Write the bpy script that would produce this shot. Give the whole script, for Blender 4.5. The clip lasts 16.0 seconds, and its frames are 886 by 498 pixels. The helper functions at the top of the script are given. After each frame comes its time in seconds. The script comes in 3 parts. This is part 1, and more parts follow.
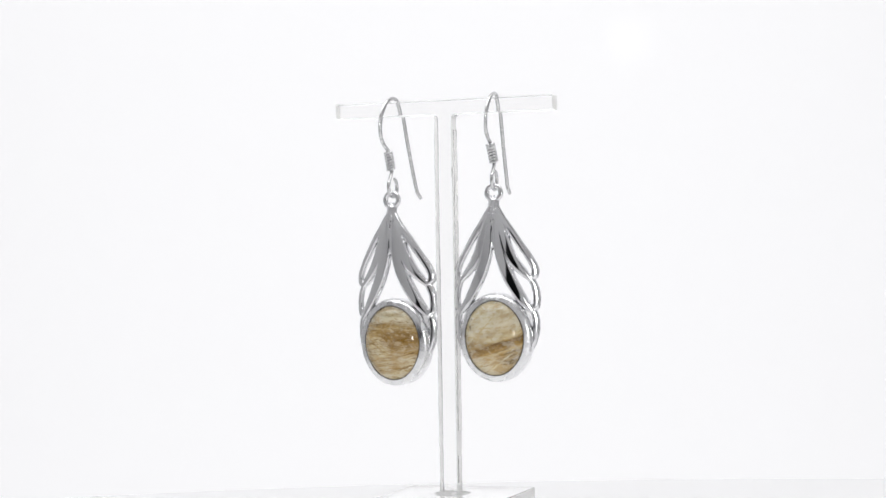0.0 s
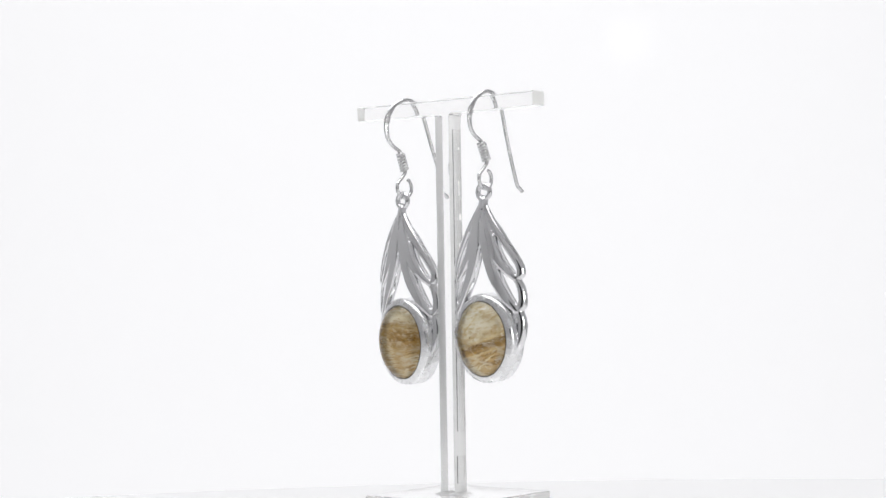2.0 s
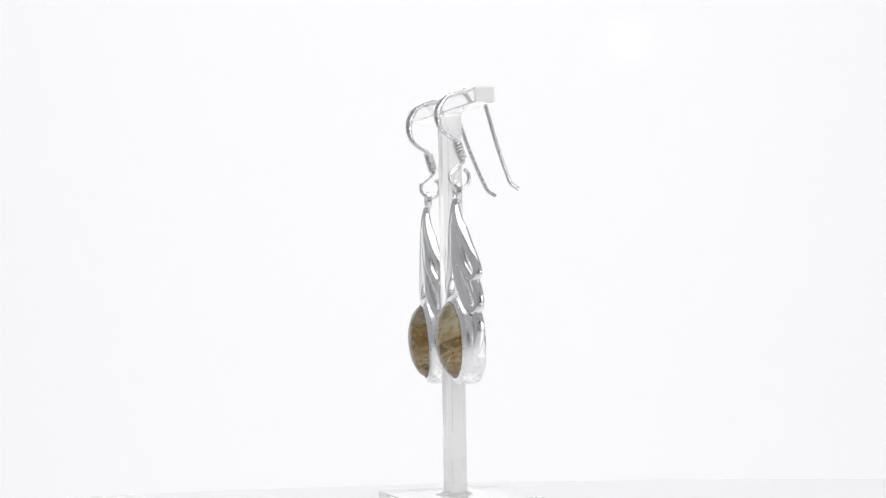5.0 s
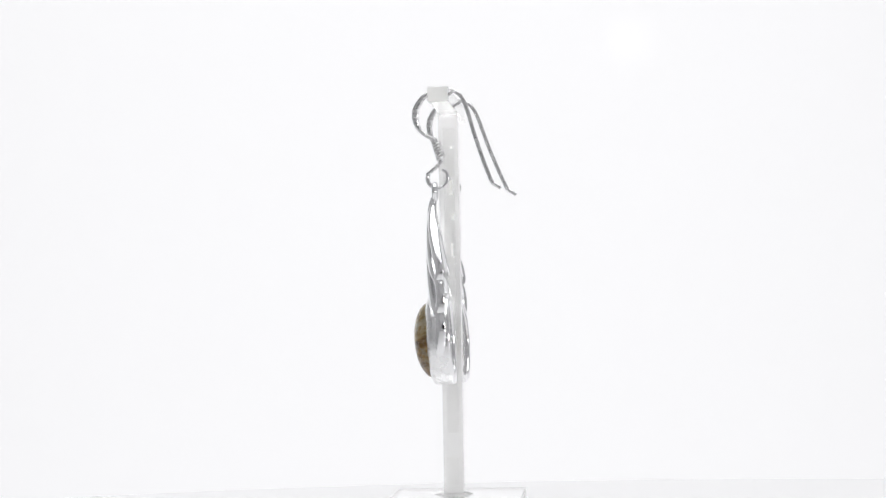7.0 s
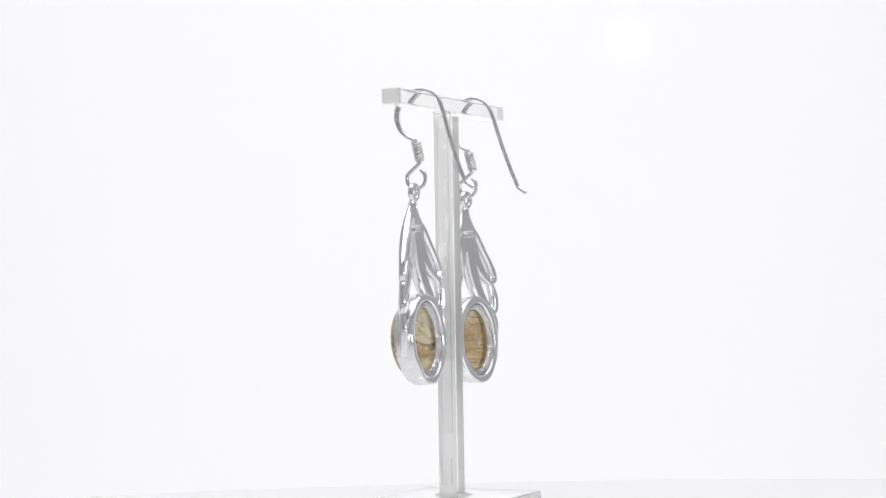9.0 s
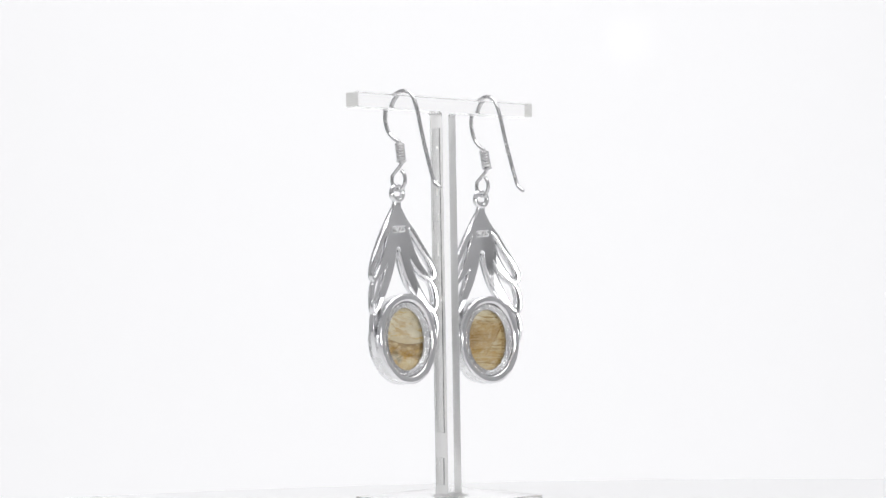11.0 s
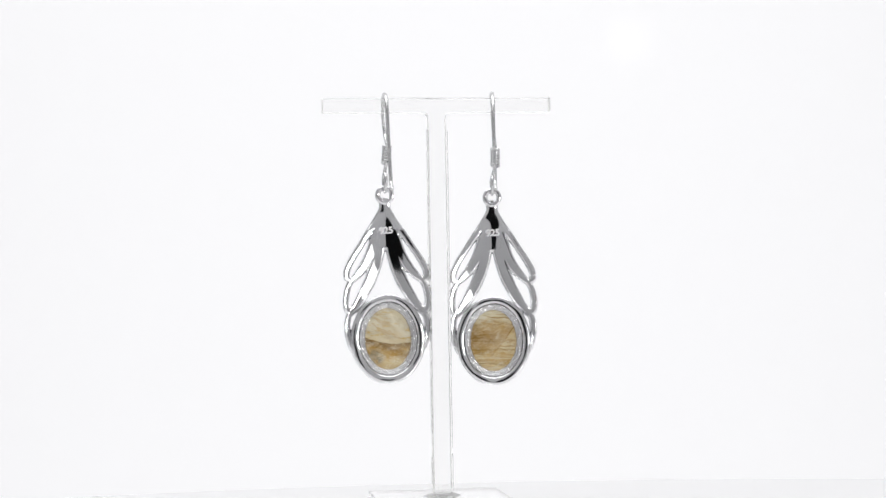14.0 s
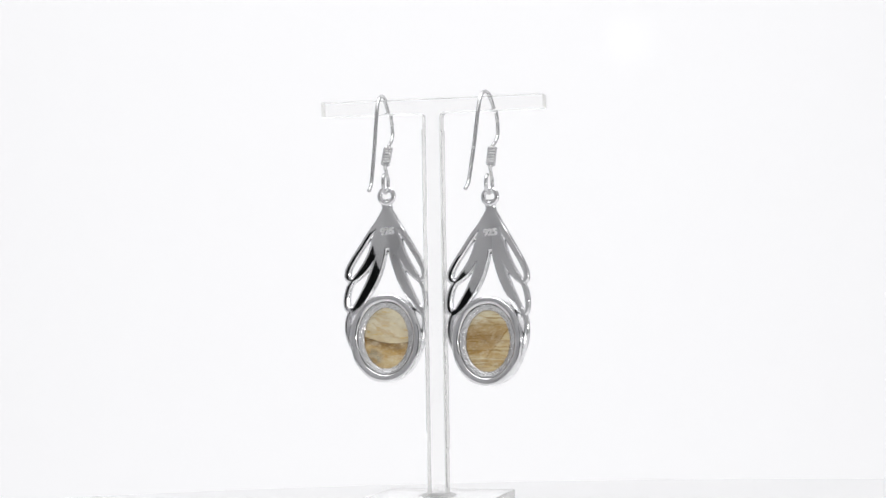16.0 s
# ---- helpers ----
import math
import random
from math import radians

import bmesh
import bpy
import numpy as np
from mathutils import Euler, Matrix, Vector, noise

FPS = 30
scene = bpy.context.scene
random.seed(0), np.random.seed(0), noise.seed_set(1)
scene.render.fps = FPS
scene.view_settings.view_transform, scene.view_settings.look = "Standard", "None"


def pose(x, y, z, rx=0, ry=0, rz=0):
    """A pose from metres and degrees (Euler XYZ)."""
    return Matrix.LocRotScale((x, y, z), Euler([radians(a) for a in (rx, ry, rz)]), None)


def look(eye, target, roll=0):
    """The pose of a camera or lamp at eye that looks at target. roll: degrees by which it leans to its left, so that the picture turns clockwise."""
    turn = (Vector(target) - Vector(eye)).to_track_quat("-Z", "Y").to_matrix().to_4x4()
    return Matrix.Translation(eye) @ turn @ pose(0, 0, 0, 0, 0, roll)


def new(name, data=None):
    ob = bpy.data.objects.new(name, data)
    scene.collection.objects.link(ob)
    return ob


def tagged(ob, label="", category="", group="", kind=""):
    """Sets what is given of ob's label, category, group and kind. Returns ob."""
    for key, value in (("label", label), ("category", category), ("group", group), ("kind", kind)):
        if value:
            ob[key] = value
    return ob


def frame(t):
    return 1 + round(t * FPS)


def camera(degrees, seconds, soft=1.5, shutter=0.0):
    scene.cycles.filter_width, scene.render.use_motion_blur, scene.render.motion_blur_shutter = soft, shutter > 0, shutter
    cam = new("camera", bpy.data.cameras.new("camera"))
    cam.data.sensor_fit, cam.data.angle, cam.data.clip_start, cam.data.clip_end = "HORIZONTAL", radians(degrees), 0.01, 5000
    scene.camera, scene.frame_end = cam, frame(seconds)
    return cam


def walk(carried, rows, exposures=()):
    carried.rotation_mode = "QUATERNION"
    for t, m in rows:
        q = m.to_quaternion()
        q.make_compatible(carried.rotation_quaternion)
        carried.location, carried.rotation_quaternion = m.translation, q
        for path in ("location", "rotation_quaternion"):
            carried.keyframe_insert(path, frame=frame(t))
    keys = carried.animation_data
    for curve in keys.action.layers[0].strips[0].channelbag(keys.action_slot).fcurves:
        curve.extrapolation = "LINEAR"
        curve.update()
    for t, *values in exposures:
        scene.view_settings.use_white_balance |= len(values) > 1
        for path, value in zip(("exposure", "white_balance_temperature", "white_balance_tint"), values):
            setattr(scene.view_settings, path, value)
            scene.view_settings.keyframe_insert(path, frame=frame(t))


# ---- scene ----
MM = 0.001
cam = camera(26.7, 16.0, soft=1.55)
EYE = (0.0, -0.37782, 0.04049)
walk(cam, [(0.0, look(EYE, (0.00041, 0.0, 0.04943), -0.96)), (16.0, look(EYE, (0.00041, 0.0, 0.04943), -0.96))])


# ---- light ----
def lamp(name, size_x, size_y, power, m, colour=(1, 1, 1)):
    data = bpy.data.lights.new(name, "AREA")
    data.shape, data.size, data.size_y, data.energy, data.color = "RECTANGLE", size_x, size_y, power, colour
    ob = new(name, data)
    ob.matrix_world = m
    return ob


world = bpy.data.worlds.new("world")
world.use_nodes = True
world.node_tree.nodes["Background"].inputs[0].default_value = (0.9, 0.95, 1.0, 1)
world.node_tree.nodes["Background"].inputs[1].default_value = 0.02
scene.world = world
scene.view_settings.exposure = 0.0

lamp("tent_top_lamp", 0.50, 0.36, 1.32, look((0, -0.04, 0.415), (0, -0.04, 0)))
# round lamp with a hot middle and a wide diffuser behind it
for name, size, power, at in (("round_front_lamp", 0.048, 0.13, (0.205, -0.235, 0.055)), ("round_diffuser_lamp", 0.09, 0.033, (0.212, -0.243, 0.055))):
    lamp(name, size, size, power, look(at, (0, 0, 0.045))).data.shape = "DISK"


# ---- materials ----
def material(name):
    mat = bpy.data.materials.new(name)
    mat.use_nodes = True
    nt = mat.node_tree
    return mat, nt, nt.nodes["Principled BSDF"], nt.nodes["Material Output"]


def coords(nt, scale=(1, 1, 1), turn=(0, 0, 0), shift=(0, 0, 0)):
    tc = nt.nodes.new("ShaderNodeTexCoord")
    mp = nt.nodes.new("ShaderNodeMapping")
    mp.inputs["Location"].default_value = shift
    mp.inputs["Rotation"].default_value = turn
    mp.inputs["Scale"].default_value = scale
    nt.links.new(tc.outputs["Object"], mp.inputs["Vector"])
    return mp.outputs["Vector"]


def noise_of(nt, vec, scale, detail=4, rough=0.55, distort=0.0):
    n = nt.nodes.new("ShaderNodeTexNoise")
    n.inputs["Scale"].default_value = scale
    n.inputs["Detail"].default_value = detail
    n.inputs["Roughness"].default_value = rough
    n.inputs["Distortion"].default_value = distort
    nt.links.new(vec, n.inputs["Vector"])
    return n.outputs["Fac"]


def ramp(nt, fac, stops):
    r = nt.nodes.new("ShaderNodeValToRGB")
    el = r.color_ramp.elements
    while len(el) < len(stops):
        el.new(0.5)
    for e, (p, c) in zip(el, stops):
        e.position = p
        e.color = (*c, 1) if not isinstance(c, (int, float)) else (c, c, c, 1)
    nt.links.new(fac, r.inputs["Fac"])
    return r.outputs["Color"]


def bump(nt, height, strength, distance):
    b = nt.nodes.new("ShaderNodeBump")
    b.inputs["Strength"].default_value = strength
    b.inputs["Distance"].default_value = distance
    nt.links.new(height, b.inputs["Height"])
    return b.outputs["Normal"]


def value(nt, op, *args):
    m = nt.nodes.new("ShaderNodeMath")
    m.operation = op
    for i, v in enumerate(args):
        if isinstance(v, (int, float)):
            m.inputs[i].default_value = v
        else:
            nt.links.new(v, m.inputs[i])
    return m.outputs[0]


def mix_colour(nt, fac, a, b):
    m = nt.nodes.new("ShaderNodeMix")
    m.data_type = "RGBA"
    if isinstance(fac, (int, float)):
        m.inputs[0].default_value = fac
    else:
        nt.links.new(fac, m.inputs[0])
    for i, v in ((6, a), (7, b)):
        if isinstance(v, tuple):
            m.inputs[i].default_value = (*v, 1)
        else:
            nt.links.new(v, m.inputs[i])
    return m.outputs[2]


def plain(name, colour, rough, grain=900, depth=0.00004, vary=0.03):
    mat, nt, p, _ = material(name)
    v = coords(nt)
    n = noise_of(nt, v, grain)
    lo = tuple(c * (1 - vary) for c in colour)
    nt.links.new(ramp(nt, noise_of(nt, v, 9, 3), [(0.35, lo), (0.65, colour)]), p.inputs["Base Color"])
    nt.links.new(bump(nt, n, 0.15, depth), p.inputs["Normal"])
    p.inputs["Roughness"].default_value = rough
    return mat


def silver(name, rough_lo, rough_hi, relief, scale, colour=(0.86, 0.86, 0.87)):
    mat, nt, p, _ = material(name)
    v = coords(nt)
    p.inputs["Metallic"].default_value = 1.0
    p.inputs["Base Color"].default_value = (*colour, 1)
    wear = noise_of(nt, v, 420, 5, 0.6)
    nt.links.new(ramp(nt, wear, [(0.35, rough_lo), (0.7, rough_hi)]), p.inputs["Roughness"])
    nt.links.new(bump(nt, noise_of(nt, v, scale, 3), 0.35, relief), p.inputs["Normal"])
    return mat


def acrylic(name, clear, rough_hi):
    mat, nt, p, _ = material(name)
    p.inputs["Base Color"].default_value = (0.985, 0.985, 0.983, 1)
    p.inputs["Transmission Weight"].default_value = clear
    p.inputs["IOR"].default_value = 1.40
    v = coords(nt)
    nt.links.new(ramp(nt, noise_of(nt, v, 160, 5, 0.65), [(0.45, 0.0), (0.75, rough_hi)]), p.inputs["Roughness"])
    return mat


def frosted(name, clear, rough_lo, rough_hi, tint=(0.95, 0.95, 0.935), milky=0.0):
    """Sawn or film-covered acrylic: part clear, part milky."""
    mat, nt, p, out = material(name)
    p.inputs["Base Color"].default_value = (*tint, 1)
    p.inputs["Transmission Weight"].default_value = clear
    p.inputs["IOR"].default_value = 1.49
    v = coords(nt)
    nt.links.new(ramp(nt, noise_of(nt, v, 700, 5), [(0.3, rough_lo), (0.7, rough_hi)]), p.inputs["Roughness"])
    nt.links.new(bump(nt, noise_of(nt, coords(nt, (1, 1, 0.08)), 2500, 2), 0.16, 0.00003), p.inputs["Normal"])
    if milky:
        tr = nt.nodes.new("ShaderNodeBsdfTranslucent")
        tr.inputs["Color"].default_value = (*tint, 1)
        mx = nt.nodes.new("ShaderNodeMixShader")
        mx.inputs[0].default_value = milky
        nt.links.new(p.outputs[0], mx.inputs[1])
        nt.links.new(tr.outputs[0], mx.inputs[2])
        nt.links.new(mx.outputs[0], out.inputs["Surface"])
    return mat


def soft_step(nt, v, lo, hi):
    m = nt.nodes.new("ShaderNodeMapRange")
    m.interpolation_type = "SMOOTHSTEP"
    m.inputs["From Min"].default_value = lo
    m.inputs["From Max"].default_value = hi
    nt.links.new(v, m.inputs["Value"])
    return m.outputs[0]


class StonePattern:
    """Colour of a stone from its own coordinates in mm (x across, y deep, z up)."""

    def __init__(self, nt, seed):
        self.nt, self.seed = nt, seed
        sep = nt.nodes.new("ShaderNodeSeparateXYZ")
        nt.links.new(coords(nt, (1000, 1000, 1000)), sep.inputs[0])
        self.x, self.y, self.z = sep.outputs
        self.warp = self.cloud(0.26, 0.26, 0.0, 4)

    def cloud(self, along, across, tilt, detail=5, rough=0.6, shift=0.0):
        """Noise in cells per mm along and across layers tilted by degrees."""
        v = coords(self.nt, (1000 * along, 400 * across, 1000 * across), (0, radians(tilt), 0), (self.seed + shift, shift, self.seed * 2))
        return noise_of(self.nt, v, 1.0, detail, rough, 0.25)

    def bent(self, along, across, tilt, amount, shift=0.0, detail=5):
        """Fibres that follow wavy layers."""
        nt = self.nt
        c, d = math.cos(radians(tilt)), math.sin(radians(tilt))
        u = value(nt, "ADD", value(nt, "MULTIPLY", self.x, c), value(nt, "MULTIPLY", self.z, d))
        v = value(nt, "SUBTRACT", value(nt, "MULTIPLY", self.z, c), value(nt, "MULTIPLY", self.x, d))
        v = value(nt, "MULTIPLY_ADD", value(nt, "SUBTRACT", self.warp, 0.5), amount, v)
        comb = nt.nodes.new("ShaderNodeCombineXYZ")
        nt.links.new(value(nt, "MULTIPLY_ADD", u, along, self.seed + shift), comb.inputs[0])
        nt.links.new(value(nt, "MULTIPLY", self.y, 0.4), comb.inputs[1])
        nt.links.new(value(nt, "MULTIPLY_ADD", v, across, shift), comb.inputs[2])
        return noise_of(nt, comb.outputs[0], 1.0, detail, 0.62, 0.15)

    def plane(self, ax, az, offset, wave):
        """ax x + az z + offset, shaken by the warp."""
        nt = self.nt
        v = value(nt, "MULTIPLY_ADD", self.x, ax, offset)
        v = value(nt, "MULTIPLY_ADD", self.z, az, v)
        return value(nt, "MULTIPLY_ADD", value(nt, "SUBTRACT", self.warp, 0.5), wave, v)

    def spot(self, cx, cz, rx, rz, edge=0.6):
        nt = self.nt
        a = value(nt, "DIVIDE", value(nt, "SUBTRACT", self.x, cx), rx)
        b = value(nt, "DIVIDE", value(nt, "SUBTRACT", self.z, cz), rz)
        r = value(nt, "SQRT", value(nt, "ADD", value(nt, "MULTIPLY", a, a), value(nt, "MULTIPLY", b, b)))
        r = value(nt, "MULTIPLY_ADD", value(nt, "SUBTRACT", self.warp, 0.5), 0.5, r)
        return soft_step(nt, r, 1.0 + edge / 2, 1.0 - edge / 2)

    def both(self, *masks):
        m = masks[0]
        for k in masks[1:]:
            m = value(self.nt, "MULTIPLY", m, k)
        return m

    def over(self, base, mask, colour):
        return mix_colour(self.nt, mask, base, colour)

    def step(self, v, lo, hi):
        return soft_step(self.nt, v, lo, hi)

    def bands(self, v, lo, hi, stops):
        nt = self.nt
        m = nt.nodes.new("ShaderNodeMapRange")
        m.inputs["From Min"].default_value = lo
        m.inputs["From Max"].default_value = hi
        nt.links.new(v, m.inputs["Value"])
        return ramp(nt, m.outputs[0], [((p - lo) / (hi - lo), c) for p, c in stops])


def level_front(p):
    """Grey-white cap, amber heart, level golden needles."""
    col = p.bands(p.plane(0.07, 1.0, 0.0, 2.6), -7.5, 7.5,
                  [(-7.5, (0.80, 0.70, 0.46)), (-6.0, (0.76, 0.62, 0.36)), (-5.2, (0.50, 0.34, 0.13)), (-4.4, (0.82, 0.70, 0.46)),
                   (-3.4, (0.52, 0.35, 0.13)), (-2.6, (0.80, 0.66, 0.41)), (-1.2, (0.62, 0.45, 0.20)), (0.4, (0.56, 0.38, 0.13)),
                   (2.6, (0.58, 0.41, 0.16)), (3.2, (0.70, 0.56, 0.30)), (3.7, (0.44, 0.30, 0.10)), (4.3, (0.78, 0.77, 0.67)),
                   (5.6, (0.70, 0.70, 0.61)), (7.5, (0.58, 0.57, 0.49))])
    col = p.over(col, p.both(p.spot(1.7, 0.9, 4.2, 2.0, 0.9), p.step(p.cloud(0.4, 0.7, -8), 0.30, 0.55)), (0.26, 0.13, 0.014))
    slant = p.step(p.bent(0.22, 1.5, -32, 1.5, 3.0), 0.46, 0.56)
    col = p.over(col, p.both(p.spot(-2.6, -0.8, 3.6, 2.4, 0.9), slant), (0.97, 0.89, 0.66))
    col = p.over(col, p.both(p.step(p.bent(0.16, 2.6, 2, 2.0, 9.0), 0.50, 0.40), p.step(p.z, 5.4, 3.6)), (0.32, 0.18, 0.035))
    col = p.over(col, p.both(p.step(p.bent(0.18, 2.2, 1, 2.0, 21.0), 0.51, 0.60), p.step(p.z, -0.4, -2.4)), (0.97, 0.92, 0.76))
    col = p.over(col, p.both(p.step(p.cloud(0.9, 1.5, 14, 6, 0.7, 5.0), 0.54, 0.60), p.step(p.z, 3.6, 4.6)), (0.93, 0.94, 0.88))
    return p.over(col, p.both(p.step(p.bent(0.22, 1.7, -4, 2.0, 14.0), 0.585, 0.61), p.step(p.z, 1.5, 3.6)), (0.26, 0.17, 0.05))


def broken_back(p):
    """A pale plate, broken off along a bowed dark line, its shadow painted on the gold below."""
    nt = p.nt
    bow = value(nt, "ADD", p.x, 1.8)
    edge = value(nt, "MULTIPLY_ADD", value(nt, "MULTIPLY", bow, bow), 0.037, -1.0)
    d = value(nt, "SUBTRACT", edge, value(nt, "MULTIPLY_ADD", value(nt, "SUBTRACT", p.warp, 0.5), 0.9, p.z))
    pale = p.over(p.bands(p.cloud(0.5, 0.9, 24, 6, 0.65), 0.3, 0.7, [(0.3, (0.72, 0.70, 0.60)), (0.5, (0.88, 0.86, 0.77)), (0.7, (0.96, 0.94, 0.86))]),
                  p.step(p.cloud(0.35, 1.3, 24, 5, 0.65, 8.0), 0.56, 0.66), (0.78, 0.62, 0.30))
    # dark crack at 0, then the plate's shadow as darker colour before the gold
    gold = p.bands(d, 0.0, 6.0, [(0.0, (0.17, 0.10, 0.04)), (0.25, (0.30, 0.21, 0.11)), (1.1, (0.44, 0.32, 0.17)), (1.7, (0.80, 0.62, 0.30)),
                                 (2.8, (0.66, 0.46, 0.18)), (3.8, (0.90, 0.80, 0.55)), (6.0, (0.66, 0.48, 0.22))])
    gold = p.over(gold, p.step(p.bent(0.5, 1.2, -18, 1.5, 6.0), 0.55, 0.62), (0.92, 0.82, 0.58))
    gold = p.over(gold, p.both(p.spot(2.9, -3.6, 2.0, 1.5, 0.8), p.step(p.cloud(0.6, 1.0, 0), 0.36, 0.55)), (0.38, 0.41, 0.43))
    return p.over(pale, p.step(d, -0.04, 0.06), gold)


def slant_front(p):
    """Milky mottled top, a slanting brown wedge with a pale seam under it."""
    d = p.plane(-0.30, 1.0, 1.0, 1.1)
    col = p.bands(d, -6.0, 8.0, [(-6.0, (0.54, 0.38, 0.17)), (-3.4, (0.66, 0.47, 0.22)), (-2.5, (0.62, 0.42, 0.16)), (-2.1, (0.93, 0.76, 0.42)), (-1.8, (0.62, 0.40, 0.12)),
                                 (-1.4, (0.34, 0.175, 0.02)), (-0.25, (0.22, 0.10, 0.010)), (0.15, (0.76, 0.58, 0.27)), (1.4, (0.86, 0.76, 0.52)),
                                 (3.4, (0.91, 0.86, 0.70)), (5.0, (0.80, 0.74, 0.55)), (8.0, (0.72, 0.63, 0.40))])
    left = p.both(p.step(p.plane(0.75, 0.55, 3.3, 1.6), 0.5, -0.7), p.step(d, -1.5, -2.0))
    col = p.over(col, left, (0.93, 0.88, 0.74))
    col = p.over(col, p.both(p.step(p.bent(0.25, 1.9, 14, 1.6, 4.0), 0.47, 0.38), p.step(d, 0.8, -0.4)), (0.30, 0.16, 0.03))
    shard = p.step(p.cloud(0.8, 1.5, 38, 7, 0.74, 2.0), 0.53, 0.58)
    col = p.over(col, p.both(shard, p.step(p.plane(0.8, -0.35, 0.0, 1.5), 2.6, -1.8), p.step(d, -0.2, 0.8)), (0.98, 0.97, 0.91))
    col = p.over(col, p.both(p.step(p.cloud(0.7, 1.3, 40, 7, 0.7, 12.0), 0.50, 0.40), p.step(d, 0.2, 1.0)), (0.58, 0.46, 0.24))
    seam = value(p.nt, "ABSOLUTE", p.plane(0.72, -0.70, 2.6, 0.9))
    col = p.over(col, p.both(p.step(seam, 0.16, 0.04), p.step(d, 0.0, 0.8), p.step(p.z, 4.6, 3.6)), (0.60, 0.44, 0.16))
    col = p.over(col, p.both(p.step(p.bent(0.3, 2.4, 30, 1.2, 17.0), 0.56, 0.62), p.step(d, -1.4, -2.2)), (0.97, 0.88, 0.64))
    for cx, cz, rx, rz in ((-4.5, 2.3, 0.26, 0.55), (-0.7, 0.5, 0.20, 0.20), (-4.3, 3.9, 0.22, 0.22)):
        col = p.over(col, p.spot(cx, cz, rx, rz), (0.10, 0.065, 0.03))
    return col


def fibrous_back(p):
    """Level fibrous gold with a slanting fracture."""
    col = p.bands(p.plane(0.03, 1.0, 0.0, 1.2), -7.0, 7.0,
                  [(-7.0, (0.90, 0.80, 0.54)), (-5.2, (0.84, 0.70, 0.42)), (-4.2, (0.56, 0.39, 0.15)), (-3.4, (0.82, 0.68, 0.40)), (-2.4, (0.54, 0.37, 0.14)), (-1.6, (0.64, 0.49, 0.27)),
                   (1.0, (0.62, 0.48, 0.29)), (2.9, (0.68, 0.55, 0.33)), (3.25, (0.42, 0.29, 0.12)), (3.5, (0.84, 0.74, 0.50)), (7.0, (0.90, 0.84, 0.64))])
    crack = p.plane(1.33, 1.0, 2.7, 2.4)
    side = p.both(p.step(crack, 0.1, -0.3), p.step(p.z, -2.9, -2.2), p.step(p.x, 1.2, 0.2))
    col = p.over(col, p.both(side, p.step(p.cloud(0.5, 1.2, 20, 5, 0.6, 3.0), 0.34, 0.50)), (0.91, 0.82, 0.57))
    col = p.over(col, p.step(p.bent(0.12, 2.4, 2, 0.9, 5.0), 0.455, 0.40), (0.40, 0.26, 0.08))
    col = p.over(col, p.both(p.step(p.bent(0.16, 2.8, 0, 0.9, 31.0), 0.56, 0.63), p.step(value(p.nt, "ABSOLUTE", p.z), 1.6, 3.0)), (0.97, 0.92, 0.72))
    near = p.both(p.step(value(p.nt, "ABSOLUTE", crack), 0.34, 0.08), p.step(p.z, -3.6, -2.8), p.step(p.z, 3.6, 3.0))
    col = p.over(col, near, (0.42, 0.27, 0.09))
    return p.over(col, p.spot(0.7, 0.1, 0.18, 0.15), (0.14, 0.09, 0.04))


